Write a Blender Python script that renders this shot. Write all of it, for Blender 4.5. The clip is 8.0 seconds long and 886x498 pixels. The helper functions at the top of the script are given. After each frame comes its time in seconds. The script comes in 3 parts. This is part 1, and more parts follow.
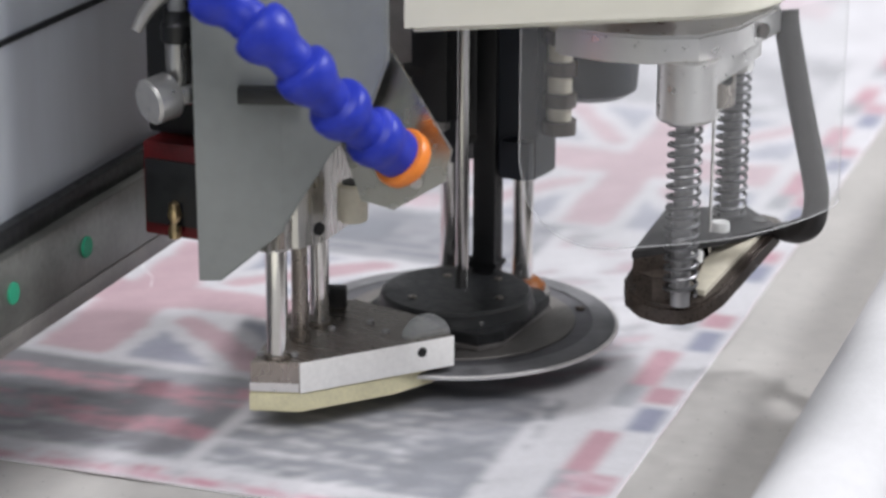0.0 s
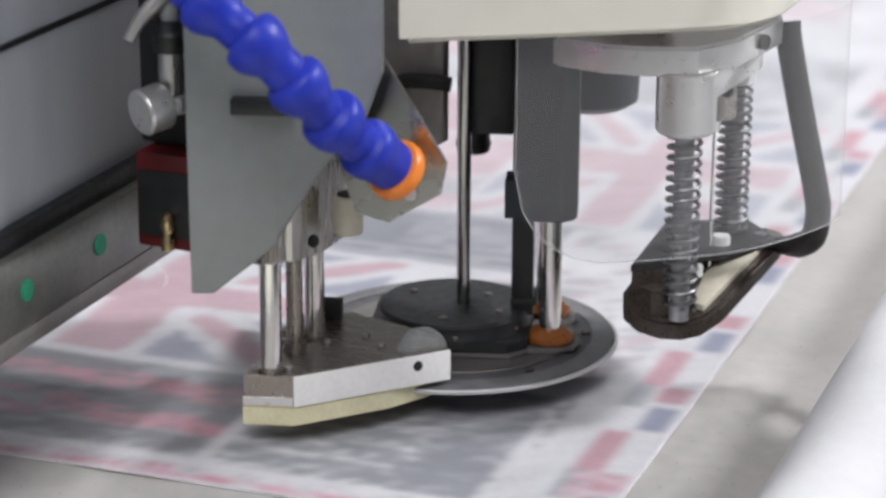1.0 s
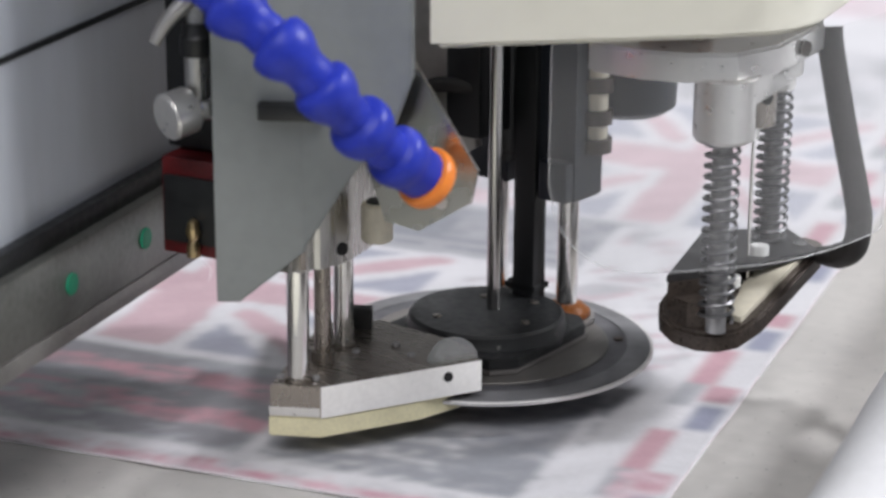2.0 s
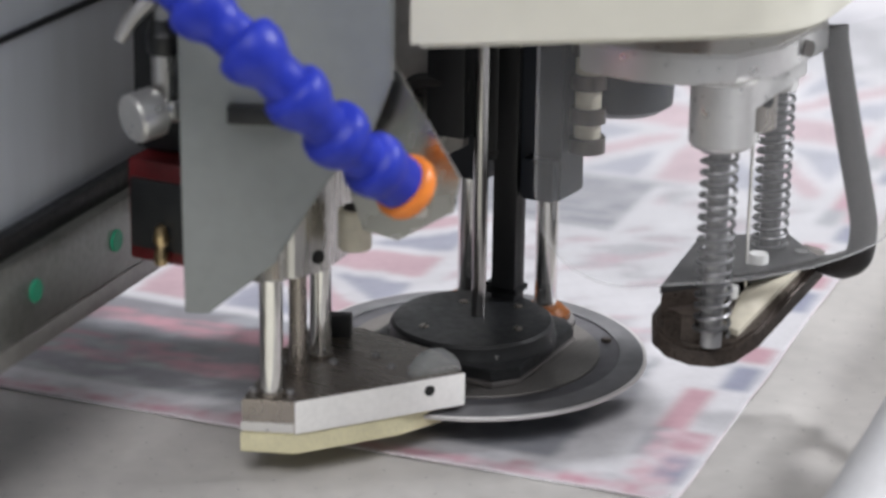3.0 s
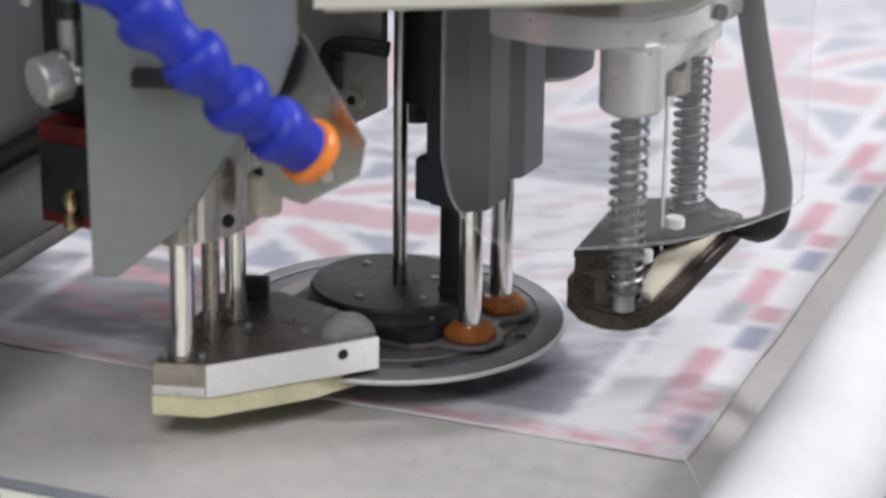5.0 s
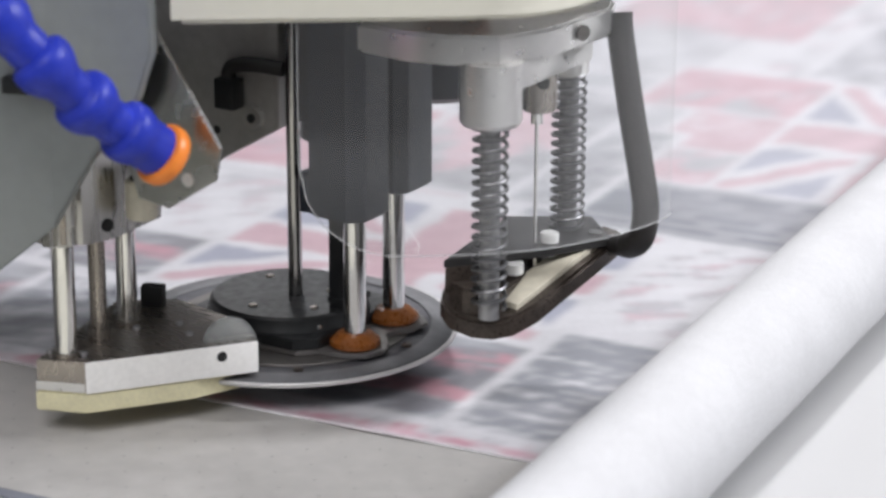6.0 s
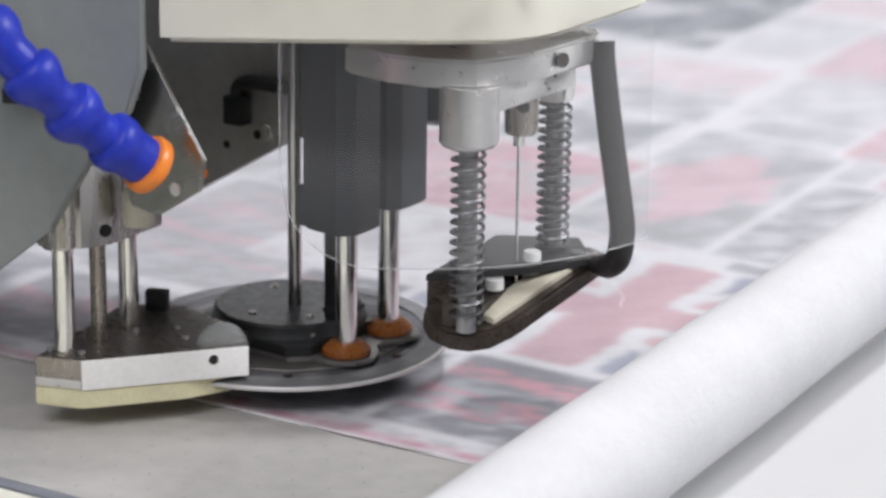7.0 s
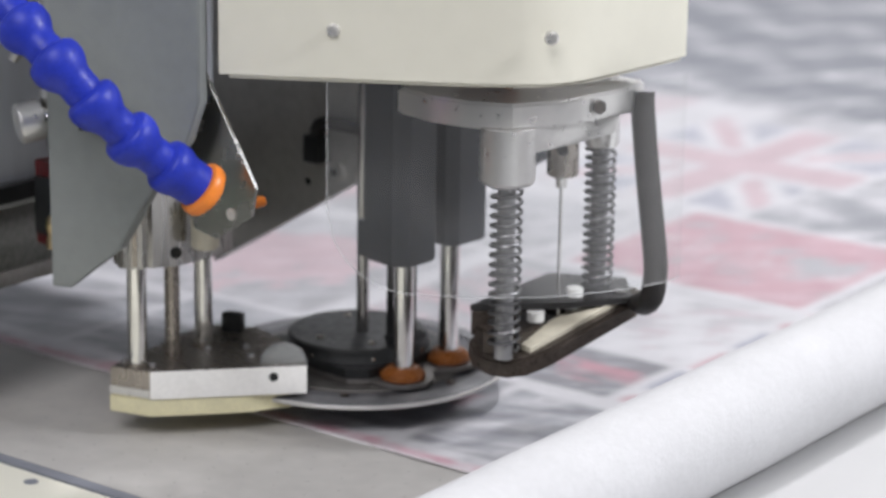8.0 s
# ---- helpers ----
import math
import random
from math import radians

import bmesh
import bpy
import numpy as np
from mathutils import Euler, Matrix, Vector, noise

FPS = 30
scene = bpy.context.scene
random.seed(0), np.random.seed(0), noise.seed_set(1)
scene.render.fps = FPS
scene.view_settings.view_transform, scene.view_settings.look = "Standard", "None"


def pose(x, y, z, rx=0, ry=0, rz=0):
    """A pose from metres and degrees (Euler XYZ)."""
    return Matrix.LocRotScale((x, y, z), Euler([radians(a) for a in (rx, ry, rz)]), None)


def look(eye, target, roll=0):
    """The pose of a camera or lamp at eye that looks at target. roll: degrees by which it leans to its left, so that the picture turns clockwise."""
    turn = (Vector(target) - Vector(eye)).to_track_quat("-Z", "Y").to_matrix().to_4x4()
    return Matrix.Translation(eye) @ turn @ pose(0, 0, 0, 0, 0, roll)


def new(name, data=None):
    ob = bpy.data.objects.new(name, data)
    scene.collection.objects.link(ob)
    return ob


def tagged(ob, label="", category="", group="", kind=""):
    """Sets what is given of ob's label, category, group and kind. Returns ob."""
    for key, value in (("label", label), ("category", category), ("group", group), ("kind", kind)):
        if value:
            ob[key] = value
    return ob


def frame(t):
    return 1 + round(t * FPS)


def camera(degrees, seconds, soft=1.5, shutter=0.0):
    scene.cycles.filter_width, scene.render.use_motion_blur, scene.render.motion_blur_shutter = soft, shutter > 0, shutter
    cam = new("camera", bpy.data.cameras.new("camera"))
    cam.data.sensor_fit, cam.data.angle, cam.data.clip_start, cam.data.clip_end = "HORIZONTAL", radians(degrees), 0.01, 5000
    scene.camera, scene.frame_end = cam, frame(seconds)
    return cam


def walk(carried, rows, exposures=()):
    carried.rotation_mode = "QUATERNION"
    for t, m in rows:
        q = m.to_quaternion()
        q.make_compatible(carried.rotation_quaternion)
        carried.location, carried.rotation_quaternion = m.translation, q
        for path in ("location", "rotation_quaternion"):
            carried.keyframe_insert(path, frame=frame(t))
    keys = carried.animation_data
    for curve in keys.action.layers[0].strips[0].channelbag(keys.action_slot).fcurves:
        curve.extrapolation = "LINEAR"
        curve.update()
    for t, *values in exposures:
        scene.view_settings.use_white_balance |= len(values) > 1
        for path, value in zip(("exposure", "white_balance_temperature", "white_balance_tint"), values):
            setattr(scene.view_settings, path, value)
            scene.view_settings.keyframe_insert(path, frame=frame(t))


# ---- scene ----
cam = camera(19.71, 8.0, soft=2.9)
PATH = [
    (0, (0.4777, -0.9845, 0.5038), (0.0992, 0.0918, 0.1319), 0.22),
    (0.5, (0.4777, -0.9931, 0.4950), (0.0993, 0.0846, 0.1272), 0.34),
    (1, (0.4841, -0.9901, 0.5031), (0.0966, 0.0837, 0.1335), 0.32),
    (1.2, (0.4891, -0.9967, 0.5021), (0.0926, 0.0751, 0.1361), 0.28),
    (2.3, (0.4733, -0.9776, 0.5022), (0.0680, 0.0869, 0.1280), 0.43),
    (2.5, (0.4705, -0.9763, 0.5023), (0.0725, 0.0944, 0.1343), 0.46),
    (3, (0.4681, -0.9938, 0.5076), (0.0595, 0.0634, 0.1134), 0.79),
    (3.5, (0.4847, -1.0076, 0.5019), (0.0575, 0.0374, 0.0952), 0.40),
    (4, (0.4649, -1.0105, 0.5035), (0.0518, 0.0358, 0.0858), 0.43),
    (4.5, (0.4763, -1.0059, 0.4970), (0.0529, 0.0418, 0.0939), 0.40),
    (5, (0.4690, -0.9999, 0.5114), (0.0589, 0.0493, 0.0978), 0.76),
    (5.2, (0.4939, -1.0049, 0.4921), (0.0758, 0.0493, 0.0997), 0.59),
    (6.3, (0.4791, -0.9897, 0.4956), (-0.0391, 0.0256, 0.1206), 0.59),
    (6.5, (0.4702, -0.9890, 0.4975), (-0.0555, 0.0232, 0.1247), 0.78),
    (7, (0.4656, -0.9991, 0.5038), (-0.1037, -0.0067, 0.1419), 0.81),
    (7.5, (0.4659, -1.0023, 0.5128), (-0.1586, -0.0428, 0.1532), 1.03),
    (8, (0.4965, -1.0065, 0.5029), (-0.1958, -0.0813, 0.1794), 0.92),
]
cam.data.dof.use_dof, cam.data.dof.focus_distance, cam.data.dof.aperture_fstop = True, 1.33, 7.0
walk(cam, [(t, look(e, q, r)) for t, e, q, r in PATH])

# ---- light: an exhibition hall under white ceiling lamps, plus an added front fill ----
world = bpy.data.worlds.new("hall_air")
scene.world = world
world.use_nodes = True
world.node_tree.nodes["Background"].inputs[0].default_value = (0.90, 0.955, 1.0, 1)
world.node_tree.nodes["Background"].inputs[1].default_value = 0.21


def lamp(name, eye, target, w, h, watts, col=(0.985, 0.968, 1.0)):
    d = bpy.data.lights.new(name, "AREA")
    d.shape, d.size, d.size_y, d.energy, d.color = "RECTANGLE", w, h, watts, col
    o = new(name, d)
    o.matrix_world = look(eye, target)
    return o


lamp("hall_or_fill_lamp", (-1.9, 2.75, 2.1), (0.05, 0.1, 0), 0.7, 0.7, 11)
lamp("hall_or_fill_lamp", (3.0, 1.7, 2.75), (0.1, 0.4, 0), 0.7, 0.7, 148, (0.945, 0.95, 1.0))
lamp("hall_or_fill_lamp", (-0.45, 1.9, 3.6), (0.1, 0.1, 0), 0.4, 0.4, 84)
# Broad fill added at the front; no such lamp is known in the hall.
lamp("hall_or_fill_lamp", (0.6, -2.4, 3.2), (0.0, 0.2, 0), 1.8, 1.8, 92)
scene.view_settings.exposure = 0.0


# ---- materials ----
def material(name, color, rough=0.5, metal=0.0, vary=0.06, scale=30.0, bump=0.0, bump_scale=200.0, spec=0.5, trans=0.0, stretch=(1, 1, 1), coat=0.0):
    m = bpy.data.materials.new(name)
    m.use_nodes = True
    nt = m.node_tree
    b = nt.nodes["Principled BSDF"]
    b.inputs["Roughness"].default_value = rough
    b.inputs["Metallic"].default_value = metal
    b.inputs["Specular IOR Level"].default_value = spec
    b.inputs["Transmission Weight"].default_value = trans
    b.inputs["Coat Weight"].default_value = coat
    tc = nt.nodes.new("ShaderNodeTexCoord")
    mp = nt.nodes.new("ShaderNodeMapping")
    mp.inputs["Scale"].default_value = stretch
    nt.links.new(tc.outputs["Object"], mp.inputs[0])
    mixes = []
    for s, d in ((scale, 4), (scale * 9, 6)):
        n = nt.nodes.new("ShaderNodeTexNoise")
        n.inputs["Scale"].default_value, n.inputs["Detail"].default_value = s, d
        nt.links.new(mp.outputs[0], n.inputs["Vector"])
        mixes.append(n)
    add = nt.nodes.new("ShaderNodeMath")
    add.operation = "ADD"
    nt.links.new(mixes[0].outputs[0], add.inputs[0])
    nt.links.new(mixes[1].outputs[0], add.inputs[1])
    rng = nt.nodes.new("ShaderNodeMapRange")
    rng.inputs["From Min"].default_value, rng.inputs["From Max"].default_value = 0.7, 1.3
    rng.inputs["To Min"].default_value, rng.inputs["To Max"].default_value = 1 - vary * 2.5, 1 + vary * 1.5
    nt.links.new(add.outputs[0], rng.inputs["Value"])
    mul = nt.nodes.new("ShaderNodeVectorMath")
    mul.operation = "MULTIPLY"
    mul.inputs[0].default_value = color
    nt.links.new(rng.outputs[0], mul.inputs[1])
    nt.links.new(mul.outputs[0], b.inputs["Base Color"])
    rr = nt.nodes.new("ShaderNodeMapRange")
    rr.inputs["From Min"].default_value, rr.inputs["From Max"].default_value = 0.3, 0.7
    rr.inputs["To Min"].default_value, rr.inputs["To Max"].default_value = rough * 0.8, min(1, rough * 1.25)
    nt.links.new(mixes[1].outputs[0], rr.inputs["Value"])
    nt.links.new(rr.outputs[0], b.inputs["Roughness"])
    if bump:
        n = nt.nodes.new("ShaderNodeTexNoise")
        n.inputs["Scale"].default_value, n.inputs["Detail"].default_value = bump_scale, 5
        nt.links.new(mp.outputs[0], n.inputs["Vector"])
        bp = nt.nodes.new("ShaderNodeBump")
        bp.inputs["Strength"].default_value, bp.inputs["Distance"].default_value = bump, 0.001
        nt.links.new(n.outputs[0], bp.inputs["Height"])
        nt.links.new(bp.outputs[0], b.inputs["Normal"])
    return m


GREY = material("grey_paint", (0.245, 0.26, 0.255), 0.42, vary=0.035, scale=14, bump=0.025, bump_scale=700)
CREAM = material("cream_paint", (0.74, 0.72, 0.62), 0.38, vary=0.012, scale=8, bump=0.012, bump_scale=500)
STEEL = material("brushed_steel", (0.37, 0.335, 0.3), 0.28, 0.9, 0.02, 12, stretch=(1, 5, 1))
ALU = material("milled_aluminium", (0.6, 0.59, 0.57), 0.28, 1, 0.04, 20, stretch=(1, 1, 0.2))
PALE_FACE = material("pale_face", (0.92, 0.91, 0.885), 0.45, 0.0, 0.03, 40, 0.04, 500)
ALU_WHITE = material("anodised_aluminium", (0.82, 0.81, 0.79), 0.32, 0.85, 0.03, 20)
CHROME = material("chrome", (0.78, 0.77, 0.75), 0.12, 1, 0.03, 60)
RIM = material("bright_machined_rim", (0.62, 0.61, 0.6), 0.5, 0.6, 0.01, 4)
# Darker copy of the chrome: dark reflections are put into its colour.
DARK_CHROME = material("dark_reflection_chrome", (0.42, 0.41, 0.4), 0.14, 1, 0.04, 60)
DISC = material("turned_steel", (0.15, 0.15, 0.16), 0.6, 1, 0.05, 12)
INNER = material("satin_turned_steel", (0.21, 0.2, 0.19), 0.55, 1, 0.06, 14, stretch=(1, 6, 1))
LIDM = material("dark_satin_plate", (0.035, 0.034, 0.034), 0.4, 0.2, 0.1, 40)
WIRE = material("spring_steel", (0.23, 0.23, 0.235), 0.42, 1, 0.06, 50)
BLACK = material("black_anodised", (0.012, 0.013, 0.014), 0.4, 0, 0.15, 25)
SLATE = material("dark_slate_anodised", (0.010, 0.014, 0.022), 0.44, 0, 0.1, 25)
RUBBER = material("black_rubber", (0.016, 0.014, 0.013), 0.55, 0, 0.2, 80, 0.2, 500)
BRONZE = material("dark_bronzed_steel", (0.07, 0.056, 0.047), 0.32, 0.4, 0.2, 60, 0.1, 400)
BLUE = material("blue_plastic", (0.016, 0.034, 0.41), 0.42, 0, 0.08, 60, 0.03, 400, spec=0.35)
ORANGE = material("orange_plastic", (0.85, 0.24, 0.03), 0.35, 0, 0.05, 60)
AMBER = material("amber_plastic", (0.2, 0.062, 0.01), 0.3, 0, 0.1, 60)
FOAM = material("yellow_foam", (0.76, 0.71, 0.47), 0.9, 0, 0.05, 60, 0.5, 1400)
WHITE = material("white_nylon", (0.78, 0.78, 0.76), 0.4, 0, 0.03)
ROLL = material("white_felt_roller", (0.56, 0.56, 0.57), 0.85, 0, 0.03, 25, 0.3, 500)
TABLE = material("beige_grey_table", (0.42, 0.405, 0.385), 0.55, 0, 0.05, 9, 0.05, 300)
AIR = material("air_hole_shade", (0.28, 0.27, 0.26), 0.8, 0, 0.1)
HOLE = material("dark_hole", (0.02, 0.02, 0.02), 0.8, 0, 0.1)
BAND = material("slate_grey_band", (0.20, 0.21, 0.24), 0.5, 0, 0.06, 40)
# Vertical streaks in the colour stand in for reflections on the glossy panel.
WALLGREY = material("pale_blue_grey_paint", (0.58, 0.61, 0.66), 0.35, 0, 0.05, 3, 0.03, 200, stretch=(1, 2, 0.4))
RAILM = material("oily_rail_steel", (0.23, 0.235, 0.215), 0.35, 0.7, 0.15, 30, 0.1, 200)
LIP = material("worn_rail_lip", (0.34, 0.33, 0.31), 0.4, 0.6, 0.1, 30, 0.1, 200)
RINGM = material("bevel_steel", (0.24, 0.24, 0.25), 0.6, 1, 0.04, 12)
GREEN = material("green_plastic", (0.02, 0.30, 0.17), 0.4, 0, 0.05)
RED = material("red_anodised", (0.11, 0.006, 0.008), 0.4, 0, 0.15, 50)
BRASS = material("brass", (0.55, 0.42, 0.24), 0.3, 1, 0.08)
HOSE = material("grey_hose", (0.23, 0.235, 0.24), 0.5, 0, 0.08, 60, 0.1, 300)
IVORY = material("ivory_plastic", (0.62, 0.58, 0.47), 0.45, 0, 0.05)
COPPER = material("copper_coil", (0.35, 0.13, 0.05), 0.35, 0.6, 0.15)
HEM = material("pink_hem", (0.68, 0.62, 0.64), 0.7, 0, 0.1, 60)
THREAD = material("white_thread", (0.8, 0.8, 0.8), 0.8)
FLOORM = material("hall_floor_paint", (0.30, 0.30, 0.31), 0.45, 0, 0.08, 2, 0.05, 60)
HALLM = material("hall_wall_paint", (0.62, 0.62, 0.62), 0.8, 0, 0.05, 1)


def clear(name, tint, rough=0.03, alpha=0.12, ior=1.49):
    """A thin clear sheet: mostly see-through, with a sharp surface reflection."""
    m = bpy.data.materials.new(name)
    m.use_nodes = True
    nt = m.node_tree
    out = nt.nodes["Material Output"]
    nt.nodes.remove(nt.nodes["Principled BSDF"])
    tr = nt.nodes.new("ShaderNodeBsdfTransparent")
    tr.inputs[0].default_value = (*tint, 1)
    gl = nt.nodes.new("ShaderNodeBsdfGlossy")
    gl.inputs["Roughness"].default_value = rough
    fr = nt.nodes.new("ShaderNodeFresnel")
    fr.inputs[0].default_value = ior
    mix = nt.nodes.new("ShaderNodeMixShader")
    nt.links.new(fr.outputs[0], mix.inputs[0])
    nt.links.new(tr.outputs[0], mix.inputs[1])
    nt.links.new(gl.outputs[0], mix.inputs[2])
    df = nt.nodes.new("ShaderNodeBsdfDiffuse")
    df.inputs[0].default_value = (0.8, 0.8, 0.8, 1)
    mix2 = nt.nodes.new("ShaderNodeMixShader")
    mix2.inputs[0].default_value = alpha
    nt.links.new(mix.outputs[0], mix2.inputs[1])
    nt.links.new(df.outputs[0], mix2.inputs[2])
    nt.links.new(mix2.outputs[0], out.inputs[0])
    return m


# The white share and raised IOR add the reflected veil over things behind.
ACRYLIC = clear("hazy_acrylic", (0.97, 0.975, 0.975), 0.1, 0.046, 1.65)
REAR = material("dull_dark_steel", (0.5, 0.49, 0.47), 0.36, 0.7, 0.06, 20)
BRACKET = material("polished_bracket_steel", (0.52, 0.52, 0.51), 0.25, 1.0, 0.03, 9)
SATIN = material("satin_steel", (0.26, 0.25, 0.245), 0.55, 1.0, 0.04, 20)
PIN = material("dull_zinc", (0.42, 0.42, 0.43), 0.38, 0.6, 0.04, 30)
EDGE = clear("polished_edge", (0.95, 0.96, 0.96), 0.1, 0.25)
FILM = clear("milky_film", (0.9, 0.9, 0.9), 0.3, 0.5)
FROST = clear("frosted_plastic", (0.8, 0.85, 0.85), 0.2, 0.25)

# ---- mesh helpers, in millimetres ----
MM = 0.001


def V(*p):
    return Vector(p) * MM


def box(bm, c, s, rz=0.0, bevel=0.6, m=None):
    """A bevelled block: centre, size (mm), turn about z (degrees)."""
    t = Matrix.Translation(V(*c)) @ pose(0, 0, 0, 0, 0, rz) @ Matrix.Diagonal((*(V(*s)), 1))
    r = bmesh.ops.create_cube(bm, size=1, matrix=(m @ t) if m else t)
    if bevel:
        es = list({e for v in r["verts"] for e in v.link_edges})
        bmesh.ops.bevel(bm, geom=es, offset=bevel * MM, segments=2, affect="EDGES", profile=0.6)
    return bm


def rod(bm, a, b, r, seg=20, r2=None, bevel=0.0):
    """A round bar from a to b (mm)."""
    a, b = V(*a), V(*b)
    d = b - a
    m = Matrix.Translation((a + b) / 2) @ d.to_track_quat("Z", "Y").to_matrix().to_4x4()
    made = bmesh.ops.create_cone(bm, cap_ends=True, segments=seg, radius1=r * MM, radius2=(r if r2 is None else r2) * MM, depth=d.length, matrix=m)
    if bevel:
        es = [e for e in {e for v in made["verts"] for e in v.link_edges} if any(len(f.verts) > 4 for f in e.link_faces)]
        bmesh.ops.bevel(bm, geom=es, offset=bevel * MM, segments=2, affect="EDGES")
    return bm


def prism(bm, pts, z0, z1, bevel=0.6):
    """An upright prism on the outline pts (mm)."""
    lo = [bm.verts.new(V(x, y, z0)) for x, y in pts]
    hi = [bm.verts.new(V(x, y, z1)) for x, y in pts]
    n = len(pts)
    fs = [bm.faces.new(lo[::-1]), bm.faces.new(hi)]
    for i in range(n):
        fs.append(bm.faces.new((lo[i], lo[(i + 1) % n], hi[(i + 1) % n], hi[i])))
    bmesh.ops.recalc_face_normals(bm, faces=fs)
    if bevel:
        es = list({e for f in fs[:2] for e in f.edges})
        bmesh.ops.bevel(bm, geom=es, offset=bevel * MM, segments=2, affect="EDGES")
    return bm


def lathe(bm, prof, c, seg=48):
    """A turned body: profile of (radius, z) in mm round the vertical line through c."""
    rings = []
    for r, z in prof:
        if r <= 0.01:
            rings.append([bm.verts.new(V(c[0], c[1], z))])
        else:
            rings.append([bm.verts.new(V(c[0] + r * math.cos(2 * math.pi * k / seg), c[1] + r * math.sin(2 * math.pi * k / seg), z)) for k in range(seg)])
    fs = []
    for a, b in zip(rings, rings[1:]):
        for k in range(seg):
            q = [a[k % len(a)], a[(k + 1) % len(a)], b[(k + 1) % len(b)], b[k % len(b)]]
            u = []
            [u.append(v) for v in q if v not in u]
            if len(u) > 2:
                fs.append(bm.faces.new(u))
    bmesh.ops.recalc_face_normals(bm, faces=fs)
    return bm


def tube(bm, pts, radii, seg=16, caps=True):
    """A tube swept along pts (mm), with a radius at each point."""
    P = [V(*p) for p in pts]
    rings = []
    d0 = (P[1] - P[0]).normalized()
    n = d0.orthogonal().normalized()
    for i, p in enumerate(P):
        d = (P[min(i + 1, len(P) - 1)] - P[max(i - 1, 0)]).normalized()
        n = (n - d * n.dot(d)).normalized()
        s = d.cross(n)
        r = (radii[i] if hasattr(radii, "__len__") else radii) * MM
        rings.append([bm.verts.new(p + (n * math.cos(2 * math.pi * k / seg) + s * math.sin(2 * math.pi * k / seg)) * r) for k in range(seg)])
    fs = []
    for a, b in zip(rings, rings[1:]):
        for k in range(seg):
            fs.append(bm.faces.new((a[k], a[(k + 1) % seg], b[(k + 1) % seg], b[k])))
    if caps:
        fs += [bm.faces.new(rings[0][::-1]), bm.faces.new(rings[-1])]
    bmesh.ops.recalc_face_normals(bm, faces=fs)
    return bm


def smooth_path(pts, n=8):
    """Catmull-Rom through pts."""
    P = [np.array(p, float) for p in pts]
    P = [2 * P[0] - P[1]] + P + [2 * P[-1] - P[-2]]
    out = []
    for i in range(1, len(P) - 2):
        for k in range(n):
            t = k / n
            a, b, c, d = P[i - 1 : i + 3]
            out.append(0.5 * (2 * b + (c - a) * t + (2 * a - 5 * b + 4 * c - d) * t**2 + (3 * b - a - 3 * c + d) * t**3))
    return out + [P[-2]]


def part(name, bm, mat, parent, label="", shade=True):
    me = bpy.data.meshes.new(name)
    bm.to_mesh(me)
    bm.free()
    me.materials.append(mat)
    if shade:
        me.polygons.foreach_set("use_smooth", [True] * len(me.polygons))
        me.set_sharp_from_angle(angle=radians(35))
    o = new(name, me)
    if parent:
        o.parent = parent
    if label:
        o["label"] = label
    return o


def B():
    return bmesh.new()


# ---- the setting ----
tagged(part("floor", box(B(), (0, 0, -905), (14000, 14000, 10), bevel=0), FLOORM, None), "grey painted hall floor far below the table", "floor", kind="structure")
# Walls lie out of view, added to close the hall and bounce light.
for nm, c, s in (("wall_north", (0, 6900, 900), (13800, 100, 3600)), ("wall_south", (0, -6900, 900), (13800, 100, 3600)), ("wall_east", (6950, 0, 900), (100, 13800, 3600)), ("wall_west", (-6950, 0, 900), (100, 13800, 3600))):
    tagged(part(nm, box(B(), c, s, bevel=0), HALLM, None), "plain pale hall wall, added out of view", "wall", kind="structure")


def work_table():
    """The flat perforated table top, its seam band and the cream apron plate in front of it."""
    t = part("work_table", box(B(), (-200, 1340, -22), (3400, 2820, 44), bevel=1.5), TABLE, None)
    tagged(t, "smooth beige-grey perforated work table under the fabric", "table")
    part("edge_band", box(B(), (-200, -74.5, -20), (3400, 8, 40), bevel=0.4), BAND, t, "slate-grey seam strip")
    part("apron_plate", box(B(), (-200, -259.5, -21), (3400, 361, 40), bevel=1.2), CREAM, t, "cream painted front plate")
    bm = B()
    for i in range(70):
        for j in range(100):
            x, y = 420 - i * 22 + (j % 2) * 11, -60 + j * 16
            if x > 182 or y < 64:
                bmesh.ops.create_circle(bm, cap_ends=True, segments=7, radius=0.65 * MM, matrix=Matrix.Translation(V(x, y, 0.35)))
    o = part("air_holes", bm, AIR, t, "rows of tiny dark air holes")
    tagged(o, kind="stuff")
    for x in (-107, -360, -469):
        part("bolt_hole", rod(B(), (x, -90, -2), (x, -90, -0.6), 4), BAND, t, "countersunk bolt hole")
    for x in (-1700, 1300):
        for y in (80, 2600):
            part("leg", box(B(), (x, y, -472), (90, 90, 856)), GREY, t)
    return t


work_table()


# ---- the printed fabric ----
def flag(u, v):
    """The colour index of a crossed flag at u, v in -1..1: 0 white, 1 red, 2 blue."""
    a = np.full(u.shape, 2)
    d1, d2 = np.abs(u - v), np.abs(u + v)
    a[(d1 < 0.27) | (d2 < 0.27)] = 0
    a[(d1 < 0.11) | (d2 < 0.11)] = 1
    a[(np.abs(u) < 0.29) | (np.abs(v) < 0.29)] = 0
    a[(np.abs(u) < 0.18) | (np.abs(v) < 0.18)] = 1
    return a


def waves(x, y, seed):
    r = np.random.RandomState(seed)
    s = np.zeros(x.shape)
    for k in range(9):
        f, a, p = 10 ** r.uniform(-2.3, -1.2), r.uniform(0, 6.28), r.uniform(0, 6.28)
        s += np.sin((x * np.cos(a) + y * np.sin(a)) * 6.28 * f + p) / 9
    return s


